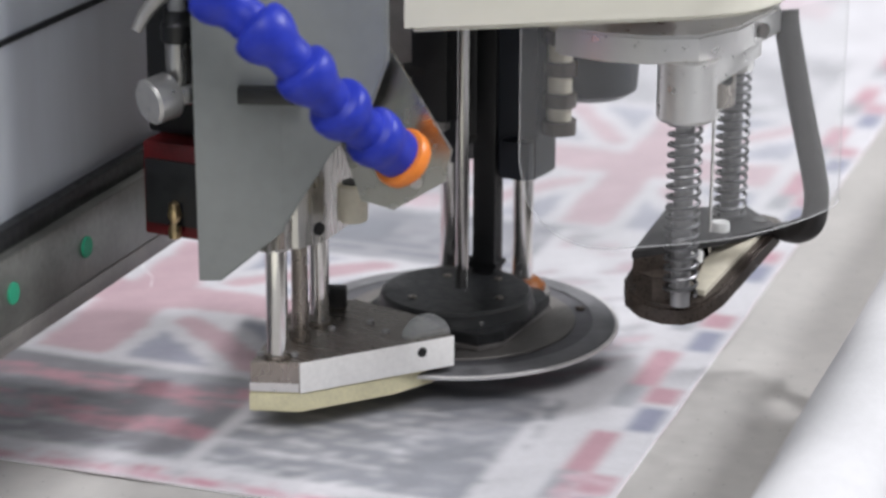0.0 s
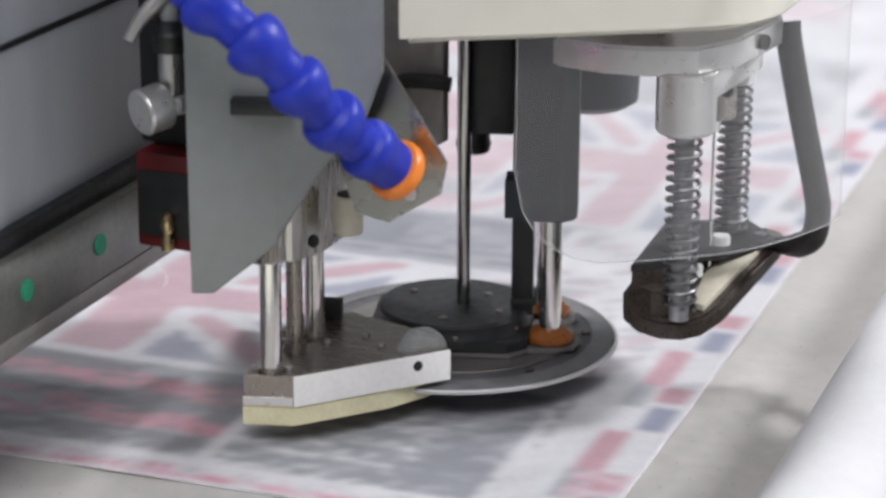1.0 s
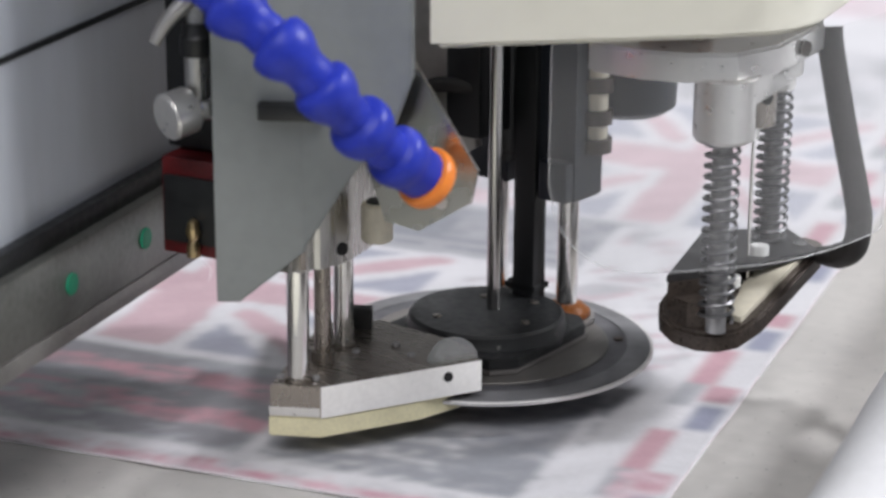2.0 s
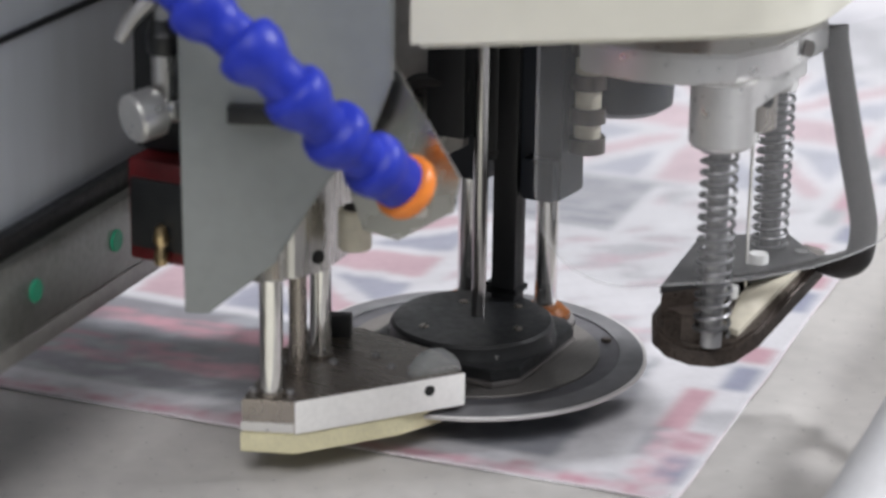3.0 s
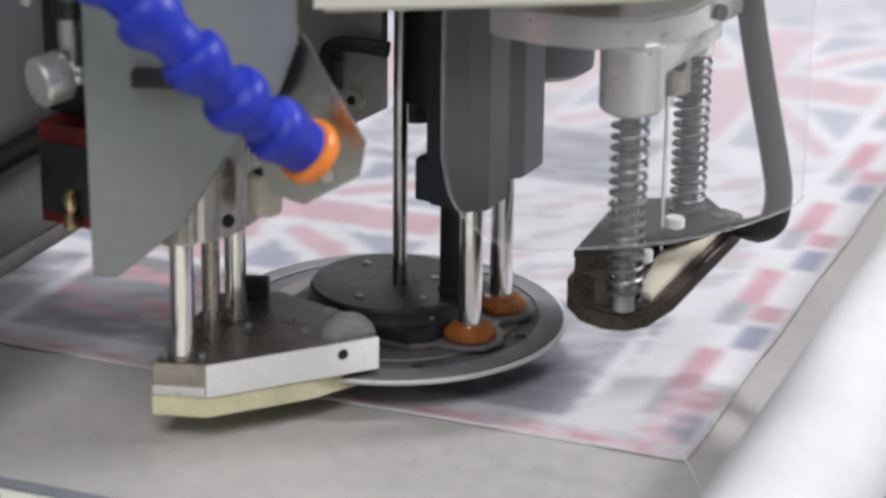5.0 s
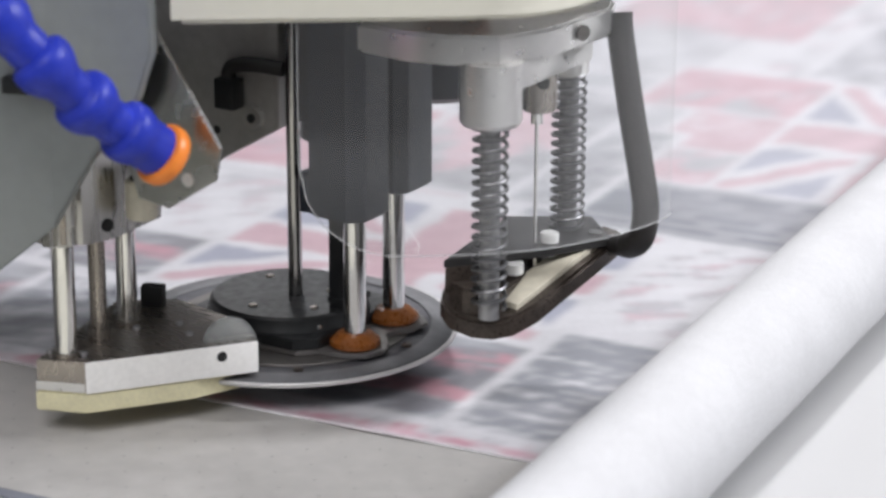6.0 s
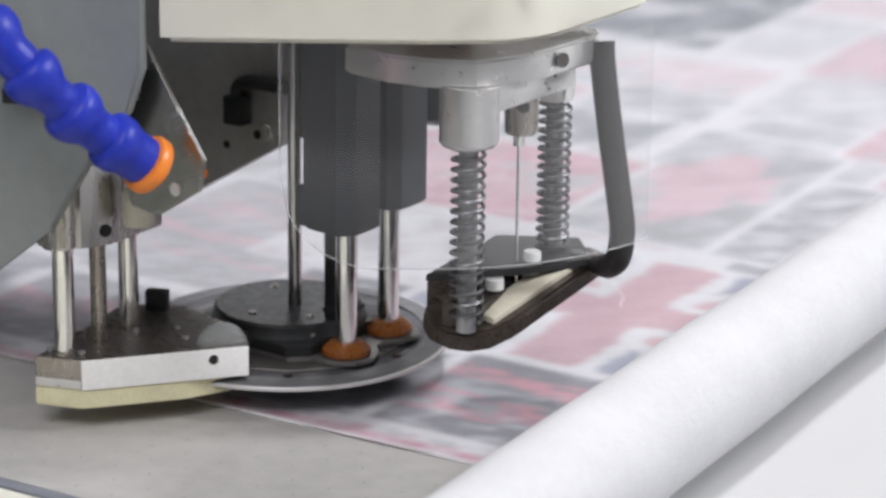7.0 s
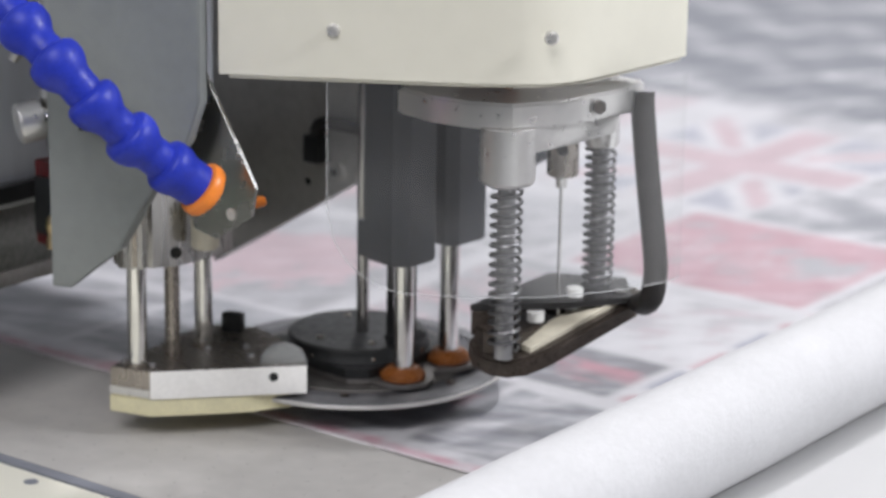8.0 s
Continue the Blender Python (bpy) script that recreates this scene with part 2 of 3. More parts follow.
INK = np.array([(0.57, 0.565, 0.585), (0.42, 0.18, 0.222), (0.13, 0.15, 0.245), (0.145, 0.145, 0.165), (0.25, 0.26, 0.285), (0.52, 0.33, 0.38), (0.36, 0.36, 0.385)])


def fabric_color(x, y):
    """The print: flag panels, grey picture panels and bordered edges, on white cloth (x, y in mm)."""
    col = np.empty(x.shape + (3,))
    col[:] = INK[0]
    rs = np.random.RandomState(5)
    w1, w2 = waves(x, y, 1), waves(x * 2.3, y * 2.3, 2)
    fine = waves(x * 1.2, y * 6.5, 8) + 0.5 * waves(x * 4, y * 9, 9)
    band = waves(x * 0.8, y * 3.4, 21) + 0.5 * waves(x * 1.5, y * 7, 22)
    crowd = waves(x * 4.5, y * 4.5, 13) + 0.6 * waves(x * 8, y * 8, 14)
    # x0, x1, y0, y1, kind, share of white mixed in for faded ink, glare and haze
    panels = []
    for i in range(-6, 2):
        for j in range(0, 14):
            x0, y0 = -300 + i * 176 + rs.uniform(-40, 40), 462 + j * 190 + rs.uniform(-30, 30)
            panels.append((x0, x0 + rs.uniform(120, 190), y0, y0 + rs.uniform(130, 210), rs.choice(["photo", "crowd", "news", "pale", "grey", "rose"]), rs.uniform(0.5, 0.75)))
    for i in range(-5, 0):
        panels.append((-300 + i * 230, -90 + i * 230, 98, 212, ["crowd", "redgrey", "news", "crowd", "redgrey"][i], 0.4))
        panels.append((-300 + i * 230, -90 + i * 230, 228, 446, ["photo", "redgrey", "crowd", "photo", "redgrey"][i], 0.6))
    panels += [(-208, -44, 98, 214, "redgrey", 0.2), (-350, -218, 92, 206, "crowd", 0.2), (-34, 118, 96, 244, "streaks", 0.08), (-292, -50, 226, 430, "flag", 0.44),
               (-36, 132, 256, 420, "pale", 0.4), (-150, 44, 438, 545, "news", 0.0), (34, 132, 430, 532, "pale", 0.4), (-172, -126, 462, 660, "crowd", 0.4),
               (-60, 128, 552, 850, "flag", 0.58), (-306, -180, 466, 750, "photo", 0.55), (-376, -300, 226, 300, "redgrey", 0.25), (-424, -300, 312, 434, "pale", 0.6), (-650, -440, 660, 940, "flag", 0.6), (-430, -320, 664, 850, "crowd", 0.5),
               (-318, -140, 970, 1150, "rose", 0.55), (-1250, -420, 1000, 1750, "slate", 0.0), (-490, -300, 462, 640, "rose", 0.38), (-452, -330, 650, 760, "grey", 0.2), (-190, -70, 736, 850, "rose", 0.5), (-630, -516, 100, 230, "streaks", 0.3), (-96, 120, 862, 1060, "crowd", 0.55)]
    for x0, x1, y0, y1, kind, veil in panels:
        inside = (x > x0) & (x < x1) & (y > y0) & (y < y1)
        if not inside.any():
            continue
        pad = (x > x0 - 8) & (x < x1 + 8) & (y > y0 - 8) & (y < y1 + 8)
        col[pad] = INK[0]
        u, v = (2 * x[inside] - x0 - x1) / (x1 - x0), (2 * y[inside] - y0 - y1) / (y1 - y0)
        q, q2, fi, cr, ba = w1[inside], w2[inside], fine[inside], crowd[inside], band[inside]
        if kind == "flag":
            c = flag(u + 0.05 * q, v + 0.05 * q2)
        elif kind == "streaks":
            # greyer and wider than the print: shade under the disc is coloured in
            c = np.where((fi > 0.24) & (u < 0.3) & (v < 0.5), 0, np.where(fi + 0.5 * q > 0.16, 6, 4))
            c = np.where((u > 0.86) & (q2 > -0.1), 0, c)
        elif kind == "redgrey":
            c = np.where((ba + 0.3 * q2 > 0.13) & (np.abs(v - 0.1) < 0.66), 1, np.where((fi > 0.3) & (v < -0.2), 6, np.where(q + 0.5 * fi > 0.12, 4, 3)))
        elif kind == "crowd":
            c = np.where(cr > 0.28, 0, np.where(cr > 0.08, 6, np.where(cr + q > -0.2, 4, 3)))
        elif kind == "photo":
            blob = (u - 0.3 * q) ** 2 + (v + 0.4 * q2) ** 2
            c = np.where(blob < 0.42 + 0.5 * q2, np.where(cr > 0.3, 5, 1), np.where(cr + q > 0.15, 6, np.where(q2 > 0.1, 4, 3)))
        elif kind == "rose":
            c = np.where(q + 0.4 * q2 < -0.28, 6, np.where((np.abs(fi) < 0.05) & (np.abs(v) < 0.3), 0, np.where(cr > 0.25, 5, 1)))
        elif kind == "grey":
            c = np.where(q + 0.6 * ba > 0.22, 0, np.where(q + 0.4 * q2 > -0.12, 6, 4))
        elif kind == "slate":
            c = np.where(q + 0.5 * ba > 0.36, 0, np.where(q + 0.5 * q2 > 0.12, 6, 4))
        elif kind == "pale":
            c = np.where(q + 0.5 * q2 > -0.1, 0, np.where(cr > 0.15, 5, 6))
        else:
            yy = y[inside]
            c = np.where(((yy % 15) < 6) & (np.sin(x[inside] * 0.11 + np.floor(yy / 15) * 2.1) > -0.7), 4, 6)
            c = np.where((np.abs(u + 0.5) < 0.25) & (np.abs(v) < 0.5), 4, c)
        c = np.where((np.abs(u) > 0.97) | (np.abs(v) > 0.97), 6, c) if kind in ("photo", "crowd") else c
        col[inside] = INK[c] * (1 - veil) + INK[0] * veil
    # the side border: red and blue dashes with small grey marks
    side = x > 138
    w, ph = (x - 138) / 38, (y + 8040) % 128
    d = np.zeros(x.shape, int)
    d[(ph < 58) & (w > 0.1) & (w < 0.5)] = 1
    d[(ph > 62) & (ph < 98) & (w > 0.5) & (w < 0.9)] = 2
    d[(ph > 92) & (w > 0.06) & (w < 0.4)] = 4
    d[(ph > 104) & (w > 0.42) & (w < 0.9)] = 1
    d[(y < 150) & (w > 0.15) & (w < 0.85) & (fine > 0.05)] = 5
    d[(y < 150) & (w > 0.2) & (w < 0.8) & (fine < -0.25)] = 1
    k = INK[d] * 0.7 + INK[0] * 0.3
    col[side] = k[side]
    # the front border: a pale band with pinkish lettering-like flecks
    front = (y < 92) & (x < 150)
    d = np.zeros(x.shape, int)
    wf = (y - 70) / 22
    mark = waves(x * 5, y * 5, 4)
    d[(wf > 0.08) & (wf < 0.45) & (mark > -0.16)] = 5
    d[(wf > 0.12) & (wf < 0.4) & (mark > 0.2)] = 1
    d[(wf > 0.5) & (wf < 0.8) & (mark > 0.16) & (w1 > -0.05)] = 1
    d[(wf > 0.45) & (wf < 0.9) & (mark < -0.22)] = 6
    k = INK[d]
    col[front] = k[front]
    col = col * (1 + 0.1 * w2 + 0.1 * w1)[..., None]
    for axis in (0, 1):
        for _ in range(2):
            col = (np.roll(col, 1, axis) + 2 * col + np.roll(col, -1, axis)) / 4
    return np.clip(col, 0.03, 0.82)


def cloth_material():
    m = bpy.data.materials.new("printed_cloth")
    m.use_nodes = True
    nt = m.node_tree
    b = nt.nodes["Principled BSDF"]
    at = nt.nodes.new("ShaderNodeAttribute")
    at.attribute_name = "print"
    tc = nt.nodes.new("ShaderNodeTexCoord")
    n = nt.nodes.new("ShaderNodeTexNoise")
    n.inputs["Scale"].default_value, n.inputs["Detail"].default_value = 260, 6
    nt.links.new(tc.outputs["Object"], n.inputs["Vector"])
    rng = nt.nodes.new("ShaderNodeMapRange")
    rng.inputs["To Min"].default_value, rng.inputs["To Max"].default_value = 0.93, 1.07
    nt.links.new(n.outputs[0], rng.inputs["Value"])
    mul = nt.nodes.new("ShaderNodeVectorMath")
    mul.operation = "MULTIPLY"
    nt.links.new(at.outputs["Color"], mul.inputs[0])
    nt.links.new(rng.outputs[0], mul.inputs[1])
    nt.links.new(mul.outputs[0], b.inputs["Base Color"])
    b.inputs["Roughness"].default_value = 0.5
    b.inputs["Specular IOR Level"].default_value = 0.14
    bp = nt.nodes.new("ShaderNodeBump")
    bp.inputs["Strength"].default_value, bp.inputs["Distance"].default_value = 0.25, 0.001
    nt.links.new(n.outputs[0], bp.inputs["Height"])
    nt.links.new(bp.outputs[0], b.inputs["Normal"])
    return m


def sheet(name, x0, x1, y0, y1, step, mat):
    xs = np.r_[np.arange(x0, x0 + 550, step * 2.5), np.arange(x0 + 550, x1 - step / 2, step), x1]
    ys = np.r_[np.arange(y0, 470, step), np.arange(470, 900, step * 1.8), np.arange(900, y1, step * 4)]
    nx, ny = len(xs), len(ys)
    X, Y = np.meshgrid(xs, ys)
    wz = waves(X * 0.7, Y * 0.7, 11) * 1.2 + waves(X * 2, Y * 2, 12) * 0.5
    Z = 1.5 + 0.8 * wz * np.clip(np.minimum(x1 - X, Y - y0) / 60, 0.15, 1)
    co = np.stack([X, Y, Z], -1).reshape(-1, 3) * MM
    i = np.arange(nx * ny).reshape(ny, nx)
    q = np.stack([i[:-1, :-1], i[:-1, 1:], i[1:, 1:], i[1:, :-1]], -1).reshape(-1, 4)
    rim = [(i[0, a + 1], i[0, a]) for a in range(nx - 1)] + [(i[a + 1, -1], i[a, -1]) for a in range(ny - 1)]
    low, faces = {}, []
    co = co.tolist()
    for a, b in rim:
        for v in (a, b):
            if v not in low:
                low[v] = len(co)
                co.append([co[v][0], co[v][1], 0.0003])
        faces.append((int(a), int(b), low[b], low[a]))
    me = bpy.data.meshes.new(name)
    me.from_pydata(co, [], q.tolist() + faces)
    c = np.ones((len(co), 4))
    c[: nx * ny, :3] = fabric_color(X, Y).reshape(-1, 3)
    ca = me.color_attributes.new("print", "FLOAT_COLOR", "POINT")
    ca.data.foreach_set("color", c.ravel())
    me.materials.append(mat)
    me.polygons.foreach_set("use_smooth", [True] * len(me.polygons))
    return new(name, me)


CLOTH = cloth_material()
near = sheet("printed_fabric", -1250, 176, 70, 2500, 2.2, CLOTH)
edge_a = [(-1250 + 25 * i, 70 + 0.7 * math.sin(i * 1.3), 1.2) for i in range(58)]
edge_b = [(176 + 0.7 * math.sin(i * 1.1), 70 + 25 * i, 1.2) for i in range(98)]
for pts in (edge_a, edge_b):
    part("hem", tube(B(), pts, [0.5 + 0.12 * math.sin(i * 2.3) for i in range(len(pts))], 8), HEM, near, "pinkish rolled hem")
tagged(near, "white fabric printed with red and blue flag panels and grey pictures", "fabric")


# ---- the moving bridge: beam, rail and felt roller ----
def bridge_beam():
    b = part("bridge_beam", box(B(), (-202, -677, 335), (180, 1824, 410), bevel=4), WALLGREY, None)
    tagged(b, "pale grey painted bridge beam with a linear rail", "machine beam")
    part("seam", box(B(), (-111.5, -677, 221), (1.5, 1818, 3), bevel=0), BLACK, b, "dark panel seam")
    part("cable_channel", box(B(), (-112, -677, 128), (12, 1818, 11), bevel=0.5), BLACK, b, "black cable channel")
    r = part("rail", box(B(), (-110, -677, 104), (20, 1820, 38), bevel=1.5), RAILM, b, "oily steel guide rail")
    part("rail_lip", box(B(), (-109, -677, 80), (18, 1822, 10), bevel=1), LIP, b, "bare metal lower lip")
    for i in range(24):
        part("plug", rod(B(), (-101, 191 - 77 * i, 104), (-99, 191 - 77 * i, 104), 5.6, bevel=0.4), GREEN, r, "green plastic rail plug")
    return b


BEAM = bridge_beam()


def felt_roller():
    bm = B()
    n = 54
    pts = [(0, -430 + 50 * i, 0) for i in range(n)]
    tube(bm, pts, [33 + 0.3 * math.sin(i * 1.7) for i in range(n)], 40)
    o = part("felt_roller", bm, ROLL, None)
    tagged(o, "soft white felt roller lying across the fabric", "roller")
    for y in (-438, 2220):
        part("end_cap", rod(B(), (0, y, 0), (0, y + 8, 0), 20, 24), GREY, o)
    return o


ROLLER = felt_roller()
FILM_SHEET = tagged(part("cover_film", box(B(), (560, 885, 5.2), (1120, 2630, 0.5), bevel=0), FILM, None), "milky thin cover film laid out behind the roller", "film")

# ---- the sewing head ----
HEAD = tagged(new("sewing_head"), "grey and cream sewing head with needle, presser pad and turret", "sewing head")


def side_plate():
    """The folded grey plate in front of the head, its bracket and fittings."""
    bm = prism(B(), [(0, 93), (11, 93), (43, 119), (43, 420), (-2, 420)], 0, 9, 0.8)
    bmesh.ops.transform(bm, matrix=Matrix.Translation(V(-37.6, -33.5, 0)) @ pose(0, 0, 0, 90, 0, 25), verts=bm.verts)
    p = part("side_plate", bm, GREY, HEAD, "grey painted steel side plate")
    bm = prism(B(), [(0, 119), (24, 158), (45, 184), (53.5, 208), (54, 420), (0, 420)], 0, 9, 0.8)
    bmesh.ops.transform(bm, matrix=Matrix.Translation(V(1.4, -15.4, 0)) @ pose(0, 0, 0, 90, 0, 15), verts=bm.verts)
    part("side_plate_leaf", bm, GREY, HEAD, "grey painted folded leaf")
    part("return_flange", box(B(), (-33, 8, 262), (8, 84, 316), bevel=1), GREY, HEAD, "grey folded flange")
    part("cable_tie", box(B(), (1, -29.5, 190), (30, 9, 8), rz=21, bevel=1), BLACK, p, "black slotted clip")
    return p


side_plate()


def blue_hose():
    """Ball-jointed coolant hose: each link is a socket skirt with a ball; an orange end ring closes it."""
    path = smooth_path([(-62, -96, 306), (-28, -92, 278), (-2, -89.5, 259), (20, -87, 243), (36, -82, 229), (48, -70, 210), (56, -52, 191), (62, -37, 178), (67.6, -23, 166.5)], 12)
    path = [np.array(p) for p in path]
    seg = np.r_[0, np.cumsum([np.linalg.norm(b - a) for a, b in zip(path, path[1:])])]
    pitch = 28.0
    at = lambda s: [float(np.interp(s, seg, [p[k] for p in path])) for k in range(3)]
    shape = ((-0.05, 9.0), (0.0, 10.6), (0.03, 13.0), (0.08, 14.4), (0.18, 15.0), (0.30, 14.9), (0.42, 14.0), (0.52, 12.6), (0.60, 11.2), (0.68, 10.3), (0.80, 10.2), (0.92, 10.4), (1.04, 9.6))
    for i in range(int(seg[-1] / pitch)):
        s0 = seg[-1] - (i + 1) * pitch + 3
        last = i == 0
        ps = [at(s0 + f * pitch) for f, r in shape]
        rs = [(max(r, 13.4 - 1.2 * f) if last and f > 0.1 else r) * (1.015 if i % 2 else 0.985) for f, r in shape]
        part("hose_link", tube(B(), ps, rs, 32), BLUE, HEAD, "blue plastic ball-joint hose link")
    e, d = path[-1], (path[-1] - path[-8]) / np.linalg.norm(path[-1] - path[-8])
    ring = part("nozzle_ring", tube(B(), [tuple(e + d * k) for k in (0, 0.8, 2.2, 6.2, 7.6, 8)], [12.6, 14.4, 15.1, 15.0, 14.2, 12], 36), ORANGE, HEAD, "orange hose end ring")
    part("nozzle_insert", tube(B(), [tuple(e + d * k) for k in (7, 10, 10.6)], [11.4, 10.6, 8.5], 28), ORANGE, ring, "orange nozzle insert")


blue_hose()


def nozzle_plate():
    """The polished bracket behind the hose end, with the orange stub of its clip showing past the edge."""
    pts = [(-60, 262), (-54, 262), (-24, 219), (15, 163), (11.5, 146.5), (-16.5, 128.5), (-34.5, 131), (-46, 160), (-60, 200)]
    bm = prism(B(), pts, 0, 2.4, 0.4)
    bmesh.ops.transform(bm, matrix=Matrix.Translation(V(68, 7.4, 0)) @ pose(0, 0, 0, 90, 0, 0), verts=bm.verts)
    nb = part("nozzle_bracket", bm, BRACKET, HEAD, "polished steel nozzle bracket with a pointed lower end")
    part("white_washer", rod(B(), (64, 3.8, 145), (64, 4.95, 145), 3.5, 24, bevel=0.4), WHITE, nb, "white plastic washer")
    part("bracket_stub", rod(B(), (60, 7.6, 147), (53.5, 38, 144.3), 3.2, 18, bevel=0.6), ORANGE, nb, "orange plastic stub behind the bracket")


nozzle_plate()


def presser_block():
    """The wedge-shaped metal plate on three rods, with the foam pad below."""
    out = [(-24, -9), (0, 0), (54, 72), (30, 92), (-20, 102), (-46, 84)]
    blk = part("presser_plate", prism(B(), out, 24, 40.5, 0.5), STEEL, HEAD, "brushed steel wedge-shaped presser plate")
    d = Vector((54.2, 71.9, 0)).normalized()
    ang = math.degrees(math.atan2(71.9, 54.2))
    # thin paler skin laid over the front of the steel plate
    part("front_face", box(B(), (27 + 0.3, 36 - 0.25, 32.2), (90.2, 0.9, 16.6), rz=ang, bevel=0.2), PALE_FACE, blk, "pale front face")
    hx, hy = 42.6, 56.6
    nrm = Vector((d.y, -d.x, 0))
    h0 = Vector((hx, hy, 34.6)) + nrm * 0.2
    part("cross_hole", rod(B(), tuple(h0), tuple(h0 + nrm * 0.8), 2.7, 18), HOLE, blk, "drilled dark hole")
    foam_o = [(-25, -9), (0, 0), (33, 44), (44, 70), (20, 92), (-18, 101), (-45, 83)]
    part("foam_pad", prism(B(), foam_o, 13, 23.9, 0.8), FOAM, HEAD, "pale yellow foam pad")
    part("lower_lip", prism(B(), [(-24.5, -9.4), (-0.5, -0.4), (-1, 3), (-23, -4)], 24.2, 29, 0.2), ALU_WHITE, blk, "bare metal step")
    for x, y, r in ((-15, 4, 5.6), (-16.5, 32, 4.4), (-19, 58.5, 5.4)):
        part("guide_rod", rod(B(), (x, y, 40), (x, y, 122), r, 24), CHROME if r != 4.4 else STEEL, HEAD, "polished guide rod")
        part("rod_collar", rod(B(), (x, y, 40.5), (x, y, 47 if r == 4.4 else 42.5), r + 1.6, 24, bevel=0.4), STEEL, blk)
    for x, y in ((-24, 2), (-7, 8), (-30, 40), (-8, 52), (-32, 66), (6, 70), (20, 60)):
        part("cap_screw", rod(B(), (x, y, 40.4), (x, y, 42.6), 2.0, 12, bevel=0.3), PIN, blk)
    part("stop_block", box(B(), (-24, 87, 46), (12, 8, 12), rz=20, bevel=0.8), BLACK, HEAD, "small black stop block")
    # clamp block that holds the rods
    c = [(x - 3, y + 2) for x, y in ((-31, 6), (-26, -3), (-20, -6), (-18.5, -3), (-16.5, -8), (-11, -8.5), (-9, -4.5), (-7.5, -6.5), (-3, -1), (-3, 3), (0, 4), (6, 20), (6, 26), (4, 62), (-30, 68), (-32, 20))]
    clamp = part("rod_clamp", prism(B(), c, 100, 175, 0.3), ALU, HEAD, "milled aluminium rod clamp block")
    part("groove", box(B(), (-8, -3, 132), (3, 3, 60), rz=48, bevel=0.3), STEEL, clamp)
    part("clamp_hole", rod(B(), (-3, 22, 108), (2.6, 18.6, 108), 3.4, 18), HOLE, clamp, "dark clamp screw hole")
    part("side_bush", rod(B(), (17, 28, 112), (17, 28, 132), 8, 24, bevel=1), IVORY, HEAD, "ivory plastic bush")
    part("bush_bore", rod(B(), (17, 28, 131), (17, 28, 133), 5.5, 20), HOLE, HEAD)
    # frosted tube end beside the plate
    q = Vector((41, 66, 38))
    part("clear_disc", rod(B(), tuple(q - nrm * 4), tuple(q + nrm * 2.5), 14, 36, bevel=1.2), FROST, HEAD, "frosted plastic disc behind the plate end")


presser_block()


def rear_plate():
    """The dark steel plate and fittings behind the turret."""
    pts = [(-130, 50), (-75, 82), (-2, 125.5), (-2, 420), (-130, 420)]
    bm = B()
    prism(bm, pts, 0, 8, 0.6)
    bmesh.ops.transform(bm, matrix=Matrix.Translation(V(10, 167, 0)) @ pose(0, 0, 0, 90, 0, 0), verts=bm.verts)
    rp = part("rear_plate", bm, REAR, HEAD, "dull grey steel rear plate")
    part("ring_nut", rod(B(), (-7, 159, 130), (-7, 155, 130), 6, 20), ALU, rp)
    part("ring_bore", rod(B(), (-7, 156, 130), (-7, 154.4, 130), 2.6, 16), HOLE, rp)
    part("plate_hole", rod(B(), (-33, 159.5, 119), (-33, 158.4, 119), 2.4, 14), HOLE, rp)
    sn = part("sensor", box(B(), (-20, 153, 143), (13, 11, 17), bevel=1.5), BLACK, rp, "black inductive sensor block")
    part("sensor_cable", tube(B(), smooth_path([(-20, 153, 148), (-19, 153, 156), (-12, 152, 160), (0, 153, 161), (14, 156, 160)], 6), 4.2, 12), RUBBER, sn, "black sensor cable")
    part("dark_housing", box(B(), (50, 205, 330), (190, 26, 200), bevel=4), BLACK, HEAD, "black head casting")


rear_plate()


def fittings():
    """Air fitting, red carriage and valve behind the plate's edge."""
    part("fitting_cap", rod(B(), (-59.5, -43, 182.3), (-53.5, -30, 184.5), 11.6, 28, bevel=1.2), ALU_WHITE, HEAD, "silver air fitting cap")
    part("fitting_neck", rod(B(), (-53.5, -31, 184.5), (-38, -18, 184.5), 6, 20), CHROME, HEAD, "silver air fitting neck")
    part("fitting_elbow", rod(B(), (-53, -24, 184), (-53, -24, 211), 6.2, 20, bevel=0.6), ALU, HEAD, "silver fitting elbow")
    part("fitting_collar", lathe(B(), [(0, 210), (7.6, 210), (8.2, 211), (8.2, 219), (7, 220.5), (6.4, 226), (0, 226)], (-53, -24), 24), BLACK, HEAD, "black release collar")
    part("air_hose", tube(B(), smooth_path([(-53, -24, 224), (-54, -25, 250), (-58, -28, 300)], 6), 4.6, 14), HOSE, HEAD, "grey air hose")
    part("bent_lever", tube(B(), smooth_path([(-46, -18, 246), (-55, -28, 237), (-63, -34.5, 227), (-67.5, -38.5, 217)], 6), [5.2 - 0.12 * k for k in range(19)], 12), REAR, HEAD, "dull steel bent lever beside the fitting")
    car = part("carriage", box(B(), (-64, 20, 129), (34, 70, 50), bevel=2), RED, HEAD, "dark red rail carriage")
    part("carriage_seal", box(B(), (-60, -14, 128), (38, 6, 34), bevel=1), BLACK, car, "black end seal")
    part("grease_nipple", lathe(B(), [(0, 106), (3.4, 106), (3.4, 111), (2.2, 114), (3.8, 118), (2.6, 124), (0, 126)], (-60, -20), 16), BRASS, car, "brass grease nipple")
    part("carriage_body", box(B(), (-62, 30, 288), (46, 66, 266), bevel=3), BLACK, HEAD, "black carriage body")


fittings()


